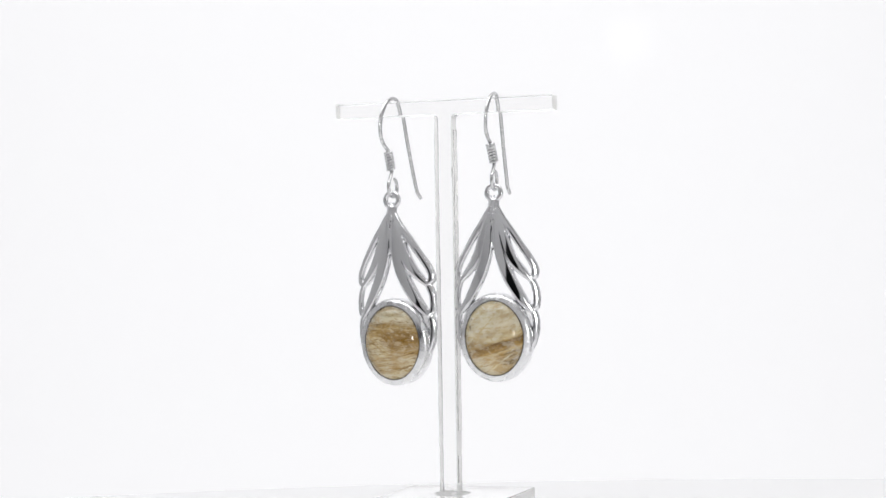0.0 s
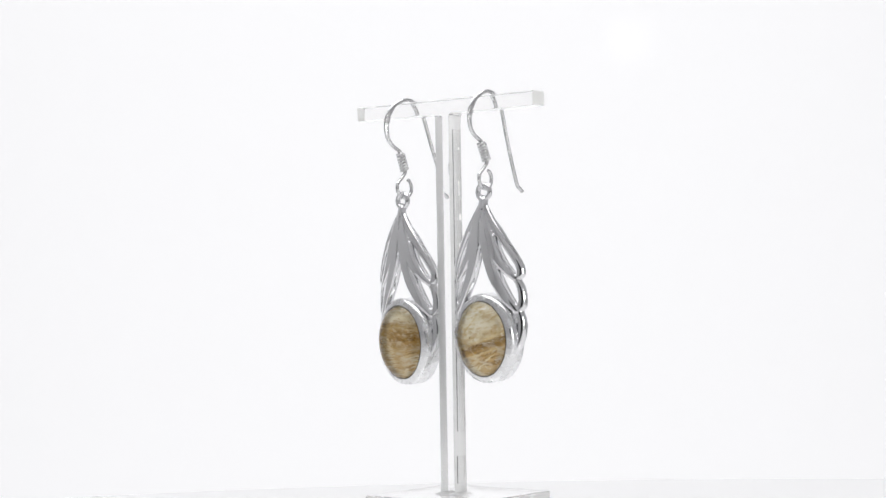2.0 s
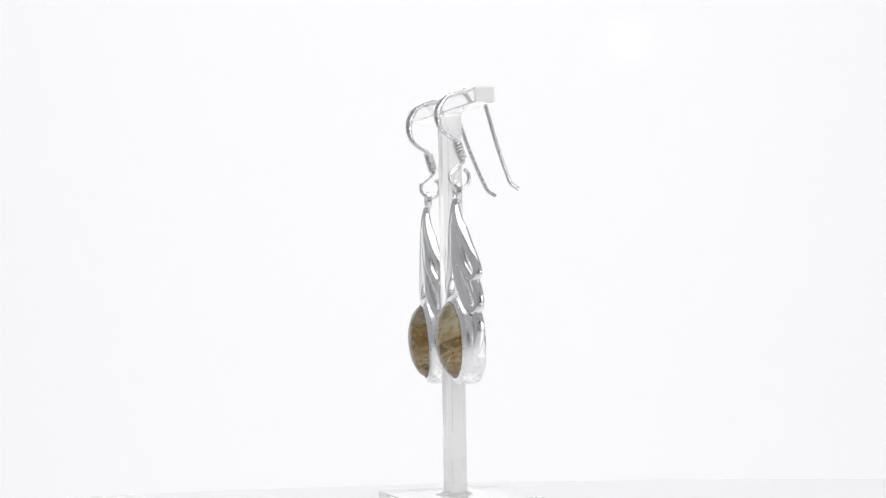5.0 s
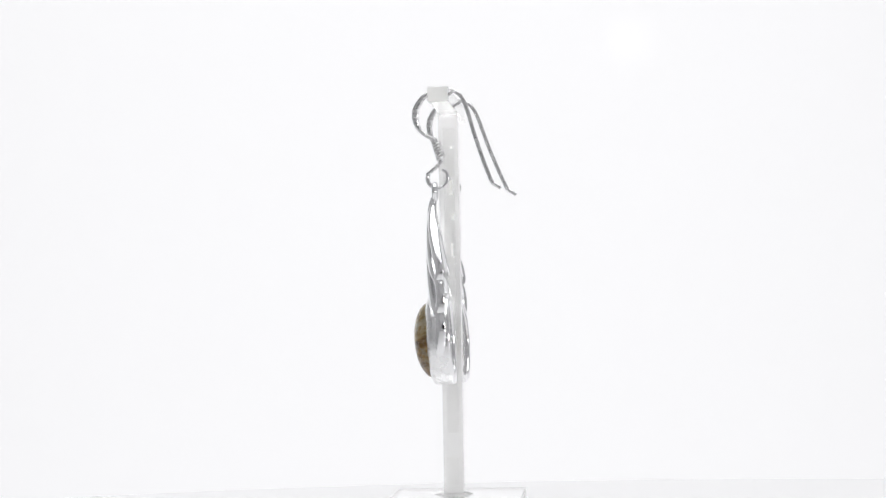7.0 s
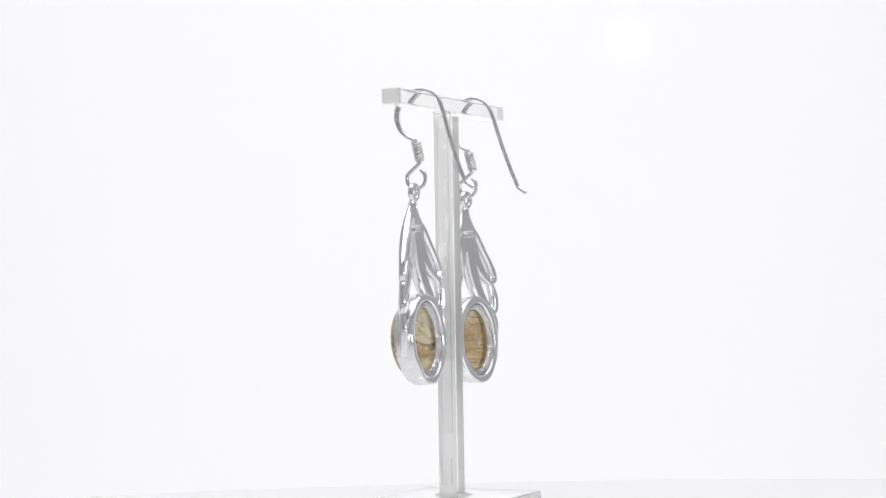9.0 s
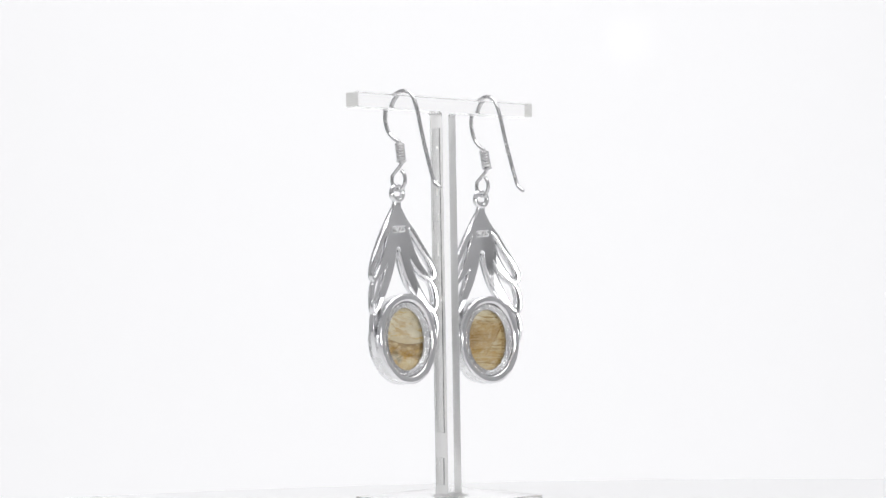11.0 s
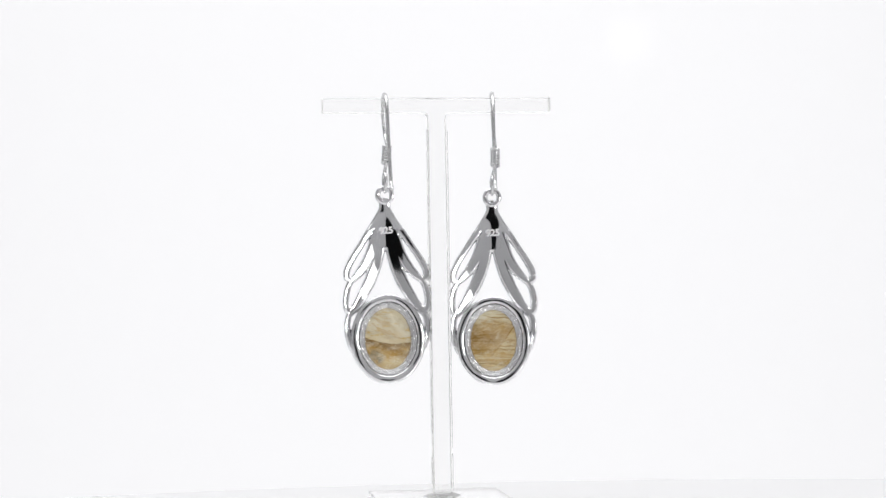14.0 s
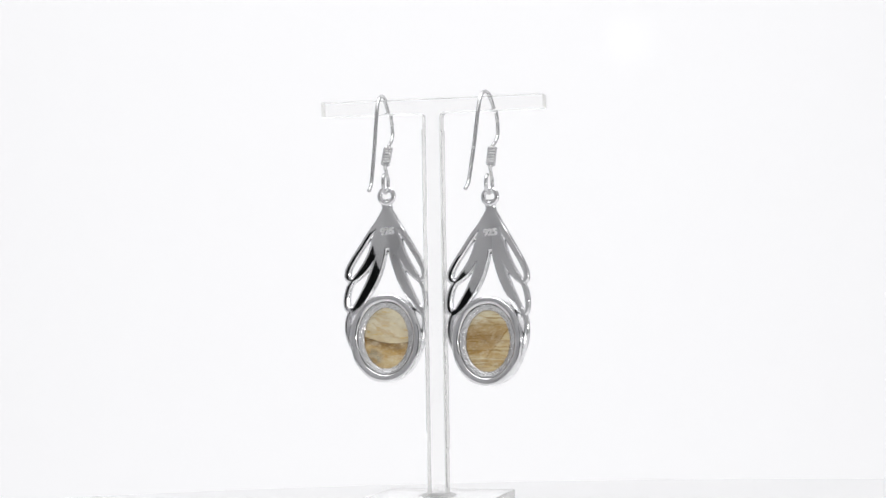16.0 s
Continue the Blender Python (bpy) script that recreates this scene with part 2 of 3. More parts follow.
def stone_material(name, seed, tilt, front, back):
    """Golden needles in milky quartz; the layers differ from the domed face to the flat back."""
    mat, nt, p, out = material(name)
    pattern = StonePattern(nt, seed)
    depth = value(nt, "MULTIPLY_ADD", value(nt, "SUBTRACT", pattern.warp, 0.5), 0.8, pattern.y)
    colour = mix_colour(nt, soft_step(nt, depth, -1.5, -0.5), front(pattern), back(pattern))
    # fine needles and grains all through
    colour = pattern.over(colour, pattern.both(pattern.step(pattern.bent(0.45, 4.2, tilt, 2.2, 40.0, 6), 0.53, 0.62), 0.22), (1.0, 0.96, 0.84))
    colour = pattern.over(colour, pattern.both(pattern.step(pattern.bent(0.35, 4.6, tilt, 2.2, 55.0, 6), 0.46, 0.38), 0.28), (0.30, 0.17, 0.04))
    colour = pattern.over(colour, pattern.both(pattern.step(pattern.cloud(1.6, 2.2, tilt + 35, 6, 0.7, 60.0), 0.54, 0.61), 0.38), (1.0, 0.98, 0.91))
    # larger pale veils and clear amber windows
    colour = pattern.over(colour, pattern.both(pattern.step(pattern.bent(0.32, 0.75, tilt - 16, 1.0, 71.0, 6), 0.51, 0.60), 0.50), (1.0, 0.97, 0.86))
    colour = pattern.over(colour, pattern.both(pattern.step(pattern.bent(0.26, 0.70, tilt + 14, 1.4, 83.0, 5), 0.46, 0.38), 0.50), (0.46, 0.27, 0.05))
    gold = nt.nodes.new("ShaderNodeMix")
    gold.data_type, gold.blend_type = "RGBA", "MULTIPLY"
    gold.inputs[0].default_value = 1.0
    nt.links.new(colour, gold.inputs[6])
    gold.inputs[7].default_value = (1.0, 0.98, 0.92, 1)
    colour = gold.outputs[2]
    nt.links.new(colour, p.inputs["Base Color"])
    p.inputs["Roughness"].default_value = 0.05
    p.inputs["Transmission Weight"].default_value = 0.85
    p.inputs["IOR"].default_value = 1.50
    p.inputs["Coat Weight"].default_value = 0.6
    p.inputs["Coat Roughness"].default_value = 0.02
    nt.links.new(bump(nt, pattern.cloud(0.7, 1.2, 10, 5), 0.12, 0.0001), p.inputs["Normal"])
    tr = nt.nodes.new("ShaderNodeBsdfTranslucent")
    nt.links.new(colour, tr.inputs["Color"])
    mx = nt.nodes.new("ShaderNodeMixShader")
    mx.inputs[0].default_value = 0.36
    nt.links.new(p.outputs[0], mx.inputs[1])
    nt.links.new(tr.outputs[0], mx.inputs[2])
    nt.links.new(mx.outputs[0], out.inputs["Surface"])
    return mat


def glowing_cloth(name, strength):
    mat, nt, p, _ = material(name)
    p.inputs["Base Color"].default_value = (0.25, 0.25, 0.25, 1)
    p.inputs["Roughness"].default_value = 0.9
    # the cloth glows by itself in place of lamps behind it
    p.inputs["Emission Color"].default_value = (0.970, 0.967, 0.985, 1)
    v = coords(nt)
    # faint paler lamp spot and slight dimming to both sides, painted into the emission
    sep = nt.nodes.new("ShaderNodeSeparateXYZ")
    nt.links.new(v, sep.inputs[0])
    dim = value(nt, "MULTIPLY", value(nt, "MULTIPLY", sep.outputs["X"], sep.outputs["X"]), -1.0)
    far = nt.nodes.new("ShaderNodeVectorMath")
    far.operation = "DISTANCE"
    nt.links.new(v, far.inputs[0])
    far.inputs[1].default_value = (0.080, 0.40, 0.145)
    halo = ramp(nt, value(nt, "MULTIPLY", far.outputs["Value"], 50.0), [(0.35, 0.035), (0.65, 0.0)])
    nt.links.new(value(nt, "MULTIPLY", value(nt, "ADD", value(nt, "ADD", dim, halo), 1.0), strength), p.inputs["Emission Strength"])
    nt.links.new(bump(nt, noise_of(nt, v, 1500), 0.1, 0.00005), p.inputs["Normal"])
    return mat


SILVER = silver("polished_silver", 0.03, 0.09, 0.00002, 700)
WIRE = silver("drawn_silver_wire", 0.20, 0.32, 0.00003, 1500, (0.71, 0.71, 0.715))
SATIN = silver("satin_silver", 0.20, 0.34, 0.00004, 700, (0.85, 0.85, 0.855))
CAST = silver("rough_cast_silver", 0.06, 0.20, 0.0005, 4200, (0.66, 0.66, 0.665))
STAMPED = silver("rough_stamped_silver", 0.30, 0.45, 0.0005, 3000, (0.93, 0.93, 0.93))
DARK_SILVER = silver("dark_silver", 0.16, 0.34, 0.00006, 500, (0.27, 0.265, 0.265))
CLEAR = acrylic("clear_acrylic", 1.0, 0.06)
EDGE = frosted("cut_acrylic_edge", 1.0, 0.02, 0.12, (0.99, 0.99, 0.985), 0.20)
STEM_EDGE = frosted("scuffed_acrylic_edge", 0.82, 0.03, 0.14, (0.995, 0.995, 0.99), 0.42)
GLUE = frosted("dried_clear_glue", 0.6, 0.1, 0.3, (0.98, 0.98, 0.975), 0.35)
FROST = frosted("sawn_acrylic_edge", 0.12, 0.3, 0.55, (0.97, 0.97, 0.95), 0.35)
FILM = frosted("clear_film", 0.95, 0.02, 0.10, (0.98, 0.98, 0.975))
BOARD = plain("white_matt_board", (0.86, 0.86, 0.865), 0.28)
CLOTH = plain("white_tent_cloth", (0.82, 0.82, 0.83), 0.9, 1200)
HOOD = plain("black_hood_cloth", (0.03, 0.03, 0.032), 0.9, 900)
GLOWING = glowing_cloth("glowing_white_cloth", 0.842)
SIDE = plain("pale_grey_tent_cloth", (0.54, 0.54, 0.545), 0.9, 1200)
FRONT = plain("grey_tent_cloth", (0.47, 0.47, 0.475), 0.9, 1200)
STONE_A = stone_material("golden_stone_level_bands", 1.3, -3, level_front, fibrous_back)
STONE_B = stone_material("golden_stone_slanting_bands", 7.1, 12, slant_front, broken_back)


# ---- mesh helpers ----
def mesh_of(name, verts, faces, mat, smooth=True):
    me = bpy.data.meshes.new(name)
    me.from_pydata([tuple(v) for v in verts], [], faces)
    me.materials.append(mat)
    me.validate()
    bm = bmesh.new()
    bm.from_mesh(me)
    bmesh.ops.recalc_face_normals(bm, faces=bm.faces[:])
    bm.to_mesh(me)
    bm.free()
    me.polygons.foreach_set("use_smooth", [smooth] * len(me.polygons))
    return me


def part(name, me, parent=None, label=""):
    ob = new(name, me)
    if parent is not None:
        ob.parent = parent
    if label:
        ob["label"] = label
    return ob


def lettering(words, size, half_depth, mat):
    """Raised characters as a mesh, centred, standing on the line y = 0 and facing +z."""
    cu = bpy.data.curves.new("lettering", "FONT")
    cu.body, cu.size, cu.extrude, cu.bevel_depth = words, size, half_depth, size * 0.035
    cu.align_x, cu.resolution_u = "CENTER", 4
    ob = bpy.data.objects.new("lettering", cu)
    me = bpy.data.meshes.new_from_object(ob)
    bpy.data.objects.remove(ob)
    bpy.data.curves.remove(cu)
    me.materials.clear()
    me.materials.append(mat)
    return me


def box(name, lo, hi, mat, bevel=0.0, segments=2):
    bm = bmesh.new()
    bmesh.ops.create_cube(bm, size=1)
    for v in bm.verts:
        v.co = Vector([(a + b) / 2 + c * (b - a) for a, b, c in zip(lo, hi, v.co)])
    if bevel:
        bmesh.ops.bevel(bm, geom=bm.edges[:], offset=bevel, segments=segments, affect="EDGES", profile=0.5)
    me = bpy.data.meshes.new(name)
    bm.to_mesh(me)
    bm.free()
    me.materials.append(mat)
    return me


def spline(points, per=12):
    """Catmull-Rom through rows of numbers."""
    p = np.array(points, float)
    p = np.vstack([2 * p[0] - p[1], p, 2 * p[-1] - p[-2]])
    rows = []
    for i in range(1, len(p) - 2):
        for k in range(per):
            t = k / per
            a, b, c, d = p[i - 1:i + 3]
            rows.append(0.5 * (2 * b + (c - a) * t + (2 * a - 5 * b + 4 * c - d) * t * t + (3 * b - a - 3 * c + d) * t ** 3))
    rows.append(p[-2])
    return np.array(rows)


def sweep(path, half_w, half_t, side, sides=12, cap=True):
    """A wire along path with the half widths given row by row; side: the way of the width."""
    path = np.array(path)
    n = len(path)
    tang = np.gradient(path, axis=0)
    tang /= np.linalg.norm(tang, axis=1)[:, None] + 1e-12
    verts, faces = [], []
    w = np.array(side, float)
    for i in range(n):
        w = w - tang[i] * (w @ tang[i])
        w /= np.linalg.norm(w)
        u = np.cross(tang[i], w)
        for k in range(sides):
            a = 2 * math.pi * k / sides
            verts.append(path[i] + w * math.cos(a) * half_w[i] + u * math.sin(a) * half_t[i])
    for i in range(n - 1):
        for k in range(sides):
            a, b = i * sides + k, i * sides + (k + 1) % sides
            faces.append((a, b, b + sides, a + sides))
    if cap:
        faces.append(tuple(range(sides))[::-1])
        faces.append(tuple(range((n - 1) * sides, n * sides)))
    return verts, faces


def ovals(rows, sides=72, closed=False, centre=(0, 0, 0), tilt=0.0):
    """Rings of an upright oval: rows of (half width, half height, depth)."""
    verts, faces = [], []
    ct, st = math.cos(tilt), math.sin(tilt)
    for a, b, y in rows:
        for k in range(sides):
            f = 2 * math.pi * k / sides
            px, pz = a * math.cos(f), b * math.sin(f)
            verts.append((centre[0] + px, centre[1] + y * ct - pz * st, centre[2] + pz * ct + y * st))
    n = len(rows)
    for i in range(n if closed else n - 1):
        for k in range(sides):
            j = (i + 1) % n
            faces.append((i * sides + k, i * sides + (k + 1) % sides, j * sides + (k + 1) % sides, j * sides + k))
    return verts, faces


# ---- the tent and the room ----
def tent():
    # the board's far edge is a shallow arc that rolls over softly
    verts, faces, n = [], [], 48
    for k in range(n + 1):
        x = -0.395 + 0.79 * k / n
        edge = 0.050 + 0.08 * x - x * x / 0.66
        verts += [(x, -0.325, -0.015), (x, -0.325, -0.003)]
        verts += [(x, edge + 0.010 * math.sin(radians(a)), -0.013 + 0.010 * math.cos(radians(a))) for a in range(-1, 91, 7)]
        verts += [(x, edge - 0.02, -0.015)]
    m = len(verts) // (n + 1)
    for k in range(n):
        for i in range(m):
            faces.append((k * m + i, (k + 1) * m + i, (k + 1) * m + (i + 1) % m, k * m + (i + 1) % m))
    faces += [tuple(range(m)), tuple(range(n * m, n * m + m))]
    board = mesh_of("tabletop", verts, faces, BOARD)
    tagged(part("ground", board), "matt white board under the display stand", "floor", kind="structure")
    tagged(part("backdrop", box("backdrop", (-0.40, 0.40, -0.20), (0.40, 0.404, 0.45), GLOWING)),
           "plain white cloth backdrop with its glow painted in", "backdrop", kind="structure")
    tagged(part("floor", box("floor", (-0.404, -0.334, -0.204), (0.404, 0.404, -0.20), CLOTH)), "white cloth under the board", "floor", kind="structure")
    for name, lo, hi in (("wall_west", (-0.404, -0.33, -0.20), (-0.40, 0.40, 0.45)), ("wall_east", (0.40, -0.33, -0.20), (0.404, 0.40, 0.45))):
        tagged(part(name, box(name, lo, hi, SIDE)), "pale grey cloth side of the light tent", "wall", kind="structure")
    tagged(part("ceiling", box("ceiling", (-0.404, -0.33, 0.45), (0.404, 0.404, 0.454), CLOTH)), "white cloth top of the light tent", "ceiling", kind="structure")
    # front cloth with a round opening for the lens
    verts, faces, n = [], [], 64
    for y in (-0.330, -0.334):
        for k in range(n):
            a = 2 * math.pi * k / n
            verts.append((0.064 * math.cos(a), y, 0.045 + 0.064 * math.sin(a)))
        for k in range(n):
            a = 2 * math.pi * k / n
            c, d = math.cos(a), math.sin(a)
            q = min(0.404 / max(abs(c), 1e-6), (0.409 if d > 0 else 0.245) / max(abs(d), 1e-6))
            verts.append((q * c, y, 0.045 + q * d))
    for k in range(n):
        j = (k + 1) % n
        faces += [(k, j, n + j, n + k), (2 * n + j, 2 * n + k, 3 * n + k, 3 * n + j), (k, j, 2 * n + j, 2 * n + k)]
    tagged(part("wall_south", mesh_of("wall_south", verts, faces, FRONT, False)), "grey cloth front of the light tent with a round opening", "wall", kind="structure")
    # dark hood that closes the place round the camera
    for name, lo, hi in (("wall_hood_west", (-0.104, -0.50, -0.06), (-0.10, -0.334, 0.15)), ("wall_hood_east", (0.10, -0.50, -0.06), (0.104, -0.334, 0.15)),
                         ("wall_hood_south", (-0.104, -0.504, -0.06), (0.104, -0.50, 0.15)), ("ceiling_hood", (-0.104, -0.504, 0.15), (0.104, -0.334, 0.154)),
                         ("floor_hood", (-0.104, -0.504, -0.064), (0.104, -0.334, -0.06))):
        tagged(part(name, box(name, lo, hi, HOOD)), "black cloth hood behind the opening", "hood", kind="structure")


tent()


# ---- the display stand ----
def display_stand():
    """A T of clear acrylic on a square clear base; its turning axis is the world's z axis."""
    stand = new("display_stand")
    tagged(stand, "clear acrylic T-bar earring stand on a square clear base", "display stand")
    sx, w = 0.71, 1.82
    # crossbar and stem are one sawn sheet: a T outline with small inner radii
    left, right, top, low, r = -22.34, 23.76, 79.8, 76.85, 0.9
    outline = [(sx - w, 0.0), (sx + w, 0.0)]
    for k in range(7):
        a = math.pi - math.pi / 2 * k / 6
        outline.append((sx + w + r + r * math.cos(a), low - r + r * math.sin(a)))
    outline += [(right, low), (right, top), (left, top), (left, low)]
    for k in range(7):
        a = math.pi / 2 - math.pi / 2 * k / 6
        outline.append((sx - w - r + r * math.cos(a), low - r + r * math.sin(a)))
    bm = bmesh.new()
    face = bm.faces.new([bm.verts.new((px * MM, 0, pz * MM)) for px, pz in outline])
    out = bmesh.ops.extrude_face_region(bm, geom=[face])
    for v in [g for g in out["geom"] if isinstance(g, bmesh.types.BMVert)]:
        v.co.y = 4.0 * MM
    bmesh.ops.recalc_face_normals(bm, faces=bm.faces[:])
    bmesh.ops.bevel(bm, geom=[e for e in bm.edges if e.calc_face_angle(0) > 1.0], offset=0.2 * MM, segments=2, affect="EDGES", profile=0.5)
    me = bpy.data.meshes.new("crossbar_and_stem")
    bm.to_mesh(me)
    bm.free()
    me.materials.append(CLEAR)
    me.materials.append(FROST)
    for poly in me.polygons:
        if abs(poly.normal.x) > 0.9 and abs(poly.center.x) > 0.015:
            poly.material_index = 1
        elif abs(poly.normal.y) < 0.3:
            poly.material_index = 3 if abs(poly.normal.x) > 0.9 else 2
    me.materials.append(EDGE)
    me.materials.append(STEM_EDGE)
    part("t_bar", me, stand, "clear acrylic crossbar and stem cut from one sheet")
    me = box("base_plate", (-12.05 * MM, -10.65 * MM, -2.96 * MM), (14.55 * MM, 15.87 * MM, -0.05 * MM), CLEAR, 0.2 * MM)
    me.materials.append(STEM_EDGE)
    for poly in me.polygons:
        if abs(poly.normal.z) < 0.3:
            poly.material_index = 1
    part("base_plate", me, stand, "square clear acrylic base plate")
    # slivers of protective film left on the stem's narrow sides
    for side, z0, z1, y0, y1 in ((1, 12.6, 73.6, 1.0, 3.3), (1, 2.2, 7.6, 0.8, 3.0), (-1, 9.4, 73.2, 0.8, 3.1), (-1, 1.6, 8.4, 1.2, 3.2)):
        x0 = sx + side * (w + 0.02)
        x1 = sx + side * (w + 0.28)
        part("film_strip", box("film_strip", (min(x0, x1) * MM, y0 * MM, z0 * MM), (max(x0, x1) * MM, y1 * MM, z1 * MM), FILM, 0.05 * MM, 1), stand,
             "leftover clear protective film")
    for z0, z1, y0, y1 in ((69.5, 70.0, 2.4, 2.9), (60.2, 63.2, 2.2, 2.8), (55.2, 56.4, 2.5, 3.0), (48.0, 50.5, 2.3, 2.7)):
        part("film_chip", box("film_chip", ((sx + w + 0.29) * MM, y0 * MM, z0 * MM), ((sx + w + 0.38) * MM, y1 * MM, z1 * MM), FROST, 0.03 * MM, 1), stand,
             "milky flake of film")
    # bead of glue where the stem meets the base
    rows = []
    for rr, zz in ((3.7, 0.0), (3.4, 0.06), (3.1, 0.14), (2.9, 0.24), (2.8, 0.34)):
        rows.append((rr, rr * 1.0, zz))
    verts, faces = [], []
    for rr, rb, zz in rows:
        for k in range(40):
            a = 2 * math.pi * k / 40
            wob = 1 + 0.08 * math.sin(3 * a + 1) + 0.05 * math.sin(7 * a)
            verts.append(((sx + rr * wob * math.cos(a)) * MM, (2.0 + rr * wob * math.sin(a)) * MM, zz * MM))
    for i in range(len(rows) - 1):
        for k in range(40):
            faces.append((i * 40 + k, i * 40 + (k + 1) % 40, (i + 1) * 40 + (k + 1) % 40, (i + 1) * 40 + k))
    faces.append(tuple(range(160, 200)))
    faces.append(tuple(range(40))[::-1])
    part("glue_bead", mesh_of("glue_bead", verts, faces, GLUE), stand, "clear bead of dried glue")
    for ob in stand.children:
        ob.visible_shadow = False
    return stand


# ---- the earrings ----
# strands of the openwork, one side: rows of (across, down from the ring, half width) in mm, then how proud each lies
STRANDS = (
    ([(0.0, 1.3, 1.05), (0.0, 2.3, 1.02), (0.0, 3.3, 1.22), (0.0, 5.4, 1.6), (0.0, 7.5, 1.6), (0.0, 10.3, 0.7)], 0.0),
    ([(0.2, 2.6, 0.75), (1.8, 5.3, 0.74), (3.5, 7.7, 0.68), (5.25, 10.4, 0.65), (6.9, 13.0, 0.65), (7.95, 15.2, 0.65), (7.9, 16.7, 0.62), (7.0, 17.2, 0.5)], 0.05),
    ([(0.7, 4.6, 0.9), (1.4, 7.2, 1.1), (2.2, 9.6, 1.15), (3.1, 12.0, 1.08), (4.4, 14.3, 0.98), (5.8, 16.0, 0.8), (7.1, 17.3, 0.5)], 0.25),
    ([(6.8, 16.8, 0.45), (7.8, 18.6, 0.58), (8.25, 20.8, 0.62), (8.05, 22.9, 0.62), (7.2, 23.6, 0.5)], 0.05),
    ([(0.7, 6.6, 0.9), (1.1, 10.0, 1.1), (1.6, 12.6, 1.2), (2.3, 15.0, 1.2), (3.2, 17.2, 1.2), (4.35, 19.4, 1.1), (5.7, 21.7, 0.95), (7.2, 23.6, 0.6)], 0.35),
    ([(0.0, 1.5, 0.62), (0.0, 3.2, 0.46), (0.0, 5.8, 0.14)], 0.95),
    ([(7.2, 22.8, 0.5), (7.95, 25.0, 0.6), (8.05, 27.4, 0.6), (7.5, 30.0, 0.55), (6.7, 31.8, 0.4)], 0.0),
)


def openwork(sway):
    """The pierced feather plate as a relief: rounded strands merged over a grid, bowed back towards both edges."""
    cell = 0.125
    xs, zs = np.arange(-9.6, 9.61, cell), np.arange(-33.0, -0.6, cell)
    gx, gz = np.meshgrid(xs, zs, indexing="ij")
    rows = []
    for points, proud in STRANDS:
        s = spline(points, 14)
        for m in (1, -1):
            rows.append(np.column_stack([m * s[:, 0] + sway * s[:, 1], -s[:, 1], s[:, 2], np.full(len(s), proud)]))
    rows = np.vstack(rows)

    def field(px, pz):
        d = np.full(px.shape, 9.0)
        h = np.full(px.shape, -9.0)
        for cx, cz, r, proud in rows:
            q = np.hypot(px - cx, pz - cz)
            d = np.minimum(d, q - r)
            k = np.sqrt(np.maximum(r * r - q * q, 0.0))
            h = np.maximum(h, np.where(q < r, np.minimum(k, 0.9) * 0.42 + 0.55 * proud * np.minimum(k / (0.5 * r), 1.0), -9.0))
        return d, np.maximum(h, 0.0)

    d, _ = field(gx, gz)
    for _ in range(3):
        dx, dz = np.gradient(d, cell)
        near = np.abs(d) < 0.8 * cell
        length = np.maximum(np.hypot(dx, dz), 0.3)
        gx = np.where(near, gx - d * dx / length ** 2 * 0.8, gx)
        gz = np.where(near, gz - d * dz / length ** 2 * 0.8, gz)
        d2, h = field(gx, gz)
        d = np.where(near, d2, d)
    keep = d < 0.06
    bow = 2.4 * (np.abs(gx) / 8.5) ** 2.15
    front = -1.35 * (1 - np.exp(-np.maximum(-gz - 1.0, 0.0) / 2.8)) + bow - h
    edge = 1 - np.clip(-d / 0.45, 0, 1)
    flat = 0.26 - 0.05 * 1.5 * np.log1p(np.exp((-gz - 10.0) / 1.5))
    wing = (np.sqrt(gx * gx + 0.25) - 0.5) * np.clip((-gz - 3.0) / 4.0, 0, 1) * (1 + 0.03 * np.maximum(-gz - 10.0, 0.0))
    back = flat + 0.16 * wing + 0.007 * wing * wing - 0.03 * gx * gx * np.clip((gz + 7.0) / 4.0, 0, 1)
    back = back + 0.012 * np.sin(gx * 1.1 + gz * 0.5) * np.sin(gz * 0.8 - gx) - 0.34 * (1 - np.sqrt(1 - edge * edge))
    back = np.maximum(back, front + 0.30)
    idx, verts, faces, rim, away = {}, [], [], [], {}
    ni, nj = gx.shape

    def corner(i, j):
        if (i, j) not in idx:
            idx[i, j] = len(verts)
            verts.append((gx[i, j] * MM, front[i, j] * MM, gz[i, j] * MM))
            verts.append((gx[i, j] * MM, back[i, j] * MM, gz[i, j] * MM))
        return idx[i, j]

    full = keep[:-1, :-1] & keep[1:, :-1] & keep[:-1, 1:] & keep[1:, 1:]
    for i in range(ni - 1):
        for j in range(nj - 1):
            if not full[i, j]:
                continue
            a, b, c, e = corner(i, j), corner(i + 1, j), corner(i + 1, j + 1), corner(i, j + 1)
            faces.append((a, b, c, e))
            faces.append((e + 1, c + 1, b + 1, a + 1))
            for (p, q), (di, dj) in (((a, b), (0, -1)), ((b, c), (1, 0)), ((c, e), (0, 1)), ((e, a), (-1, 0))):
                u, w = i + di, j + dj
                if not (0 <= u < ni - 1 and 0 <= w < nj - 1 and full[u, w]):
                    rim.append((p, q))
                    for end in (p, q):
                        away[end] = away.get(end, Vector((0, 0, 0))) + Vector((di, 0, dj))
    # rounded rims
    mid = {}
    for end, out in away.items():
        mid[end] = len(verts)
        verts.append(tuple((Vector(verts[end]) + Vector(verts[end + 1])) / 2 + out.normalized() * 0.16 * MM))
    for p, q in rim:
        faces.append((q, p, mid[p], mid[q]))
        faces.append((mid[q], mid[p], p + 1, q + 1))
    return verts, faces


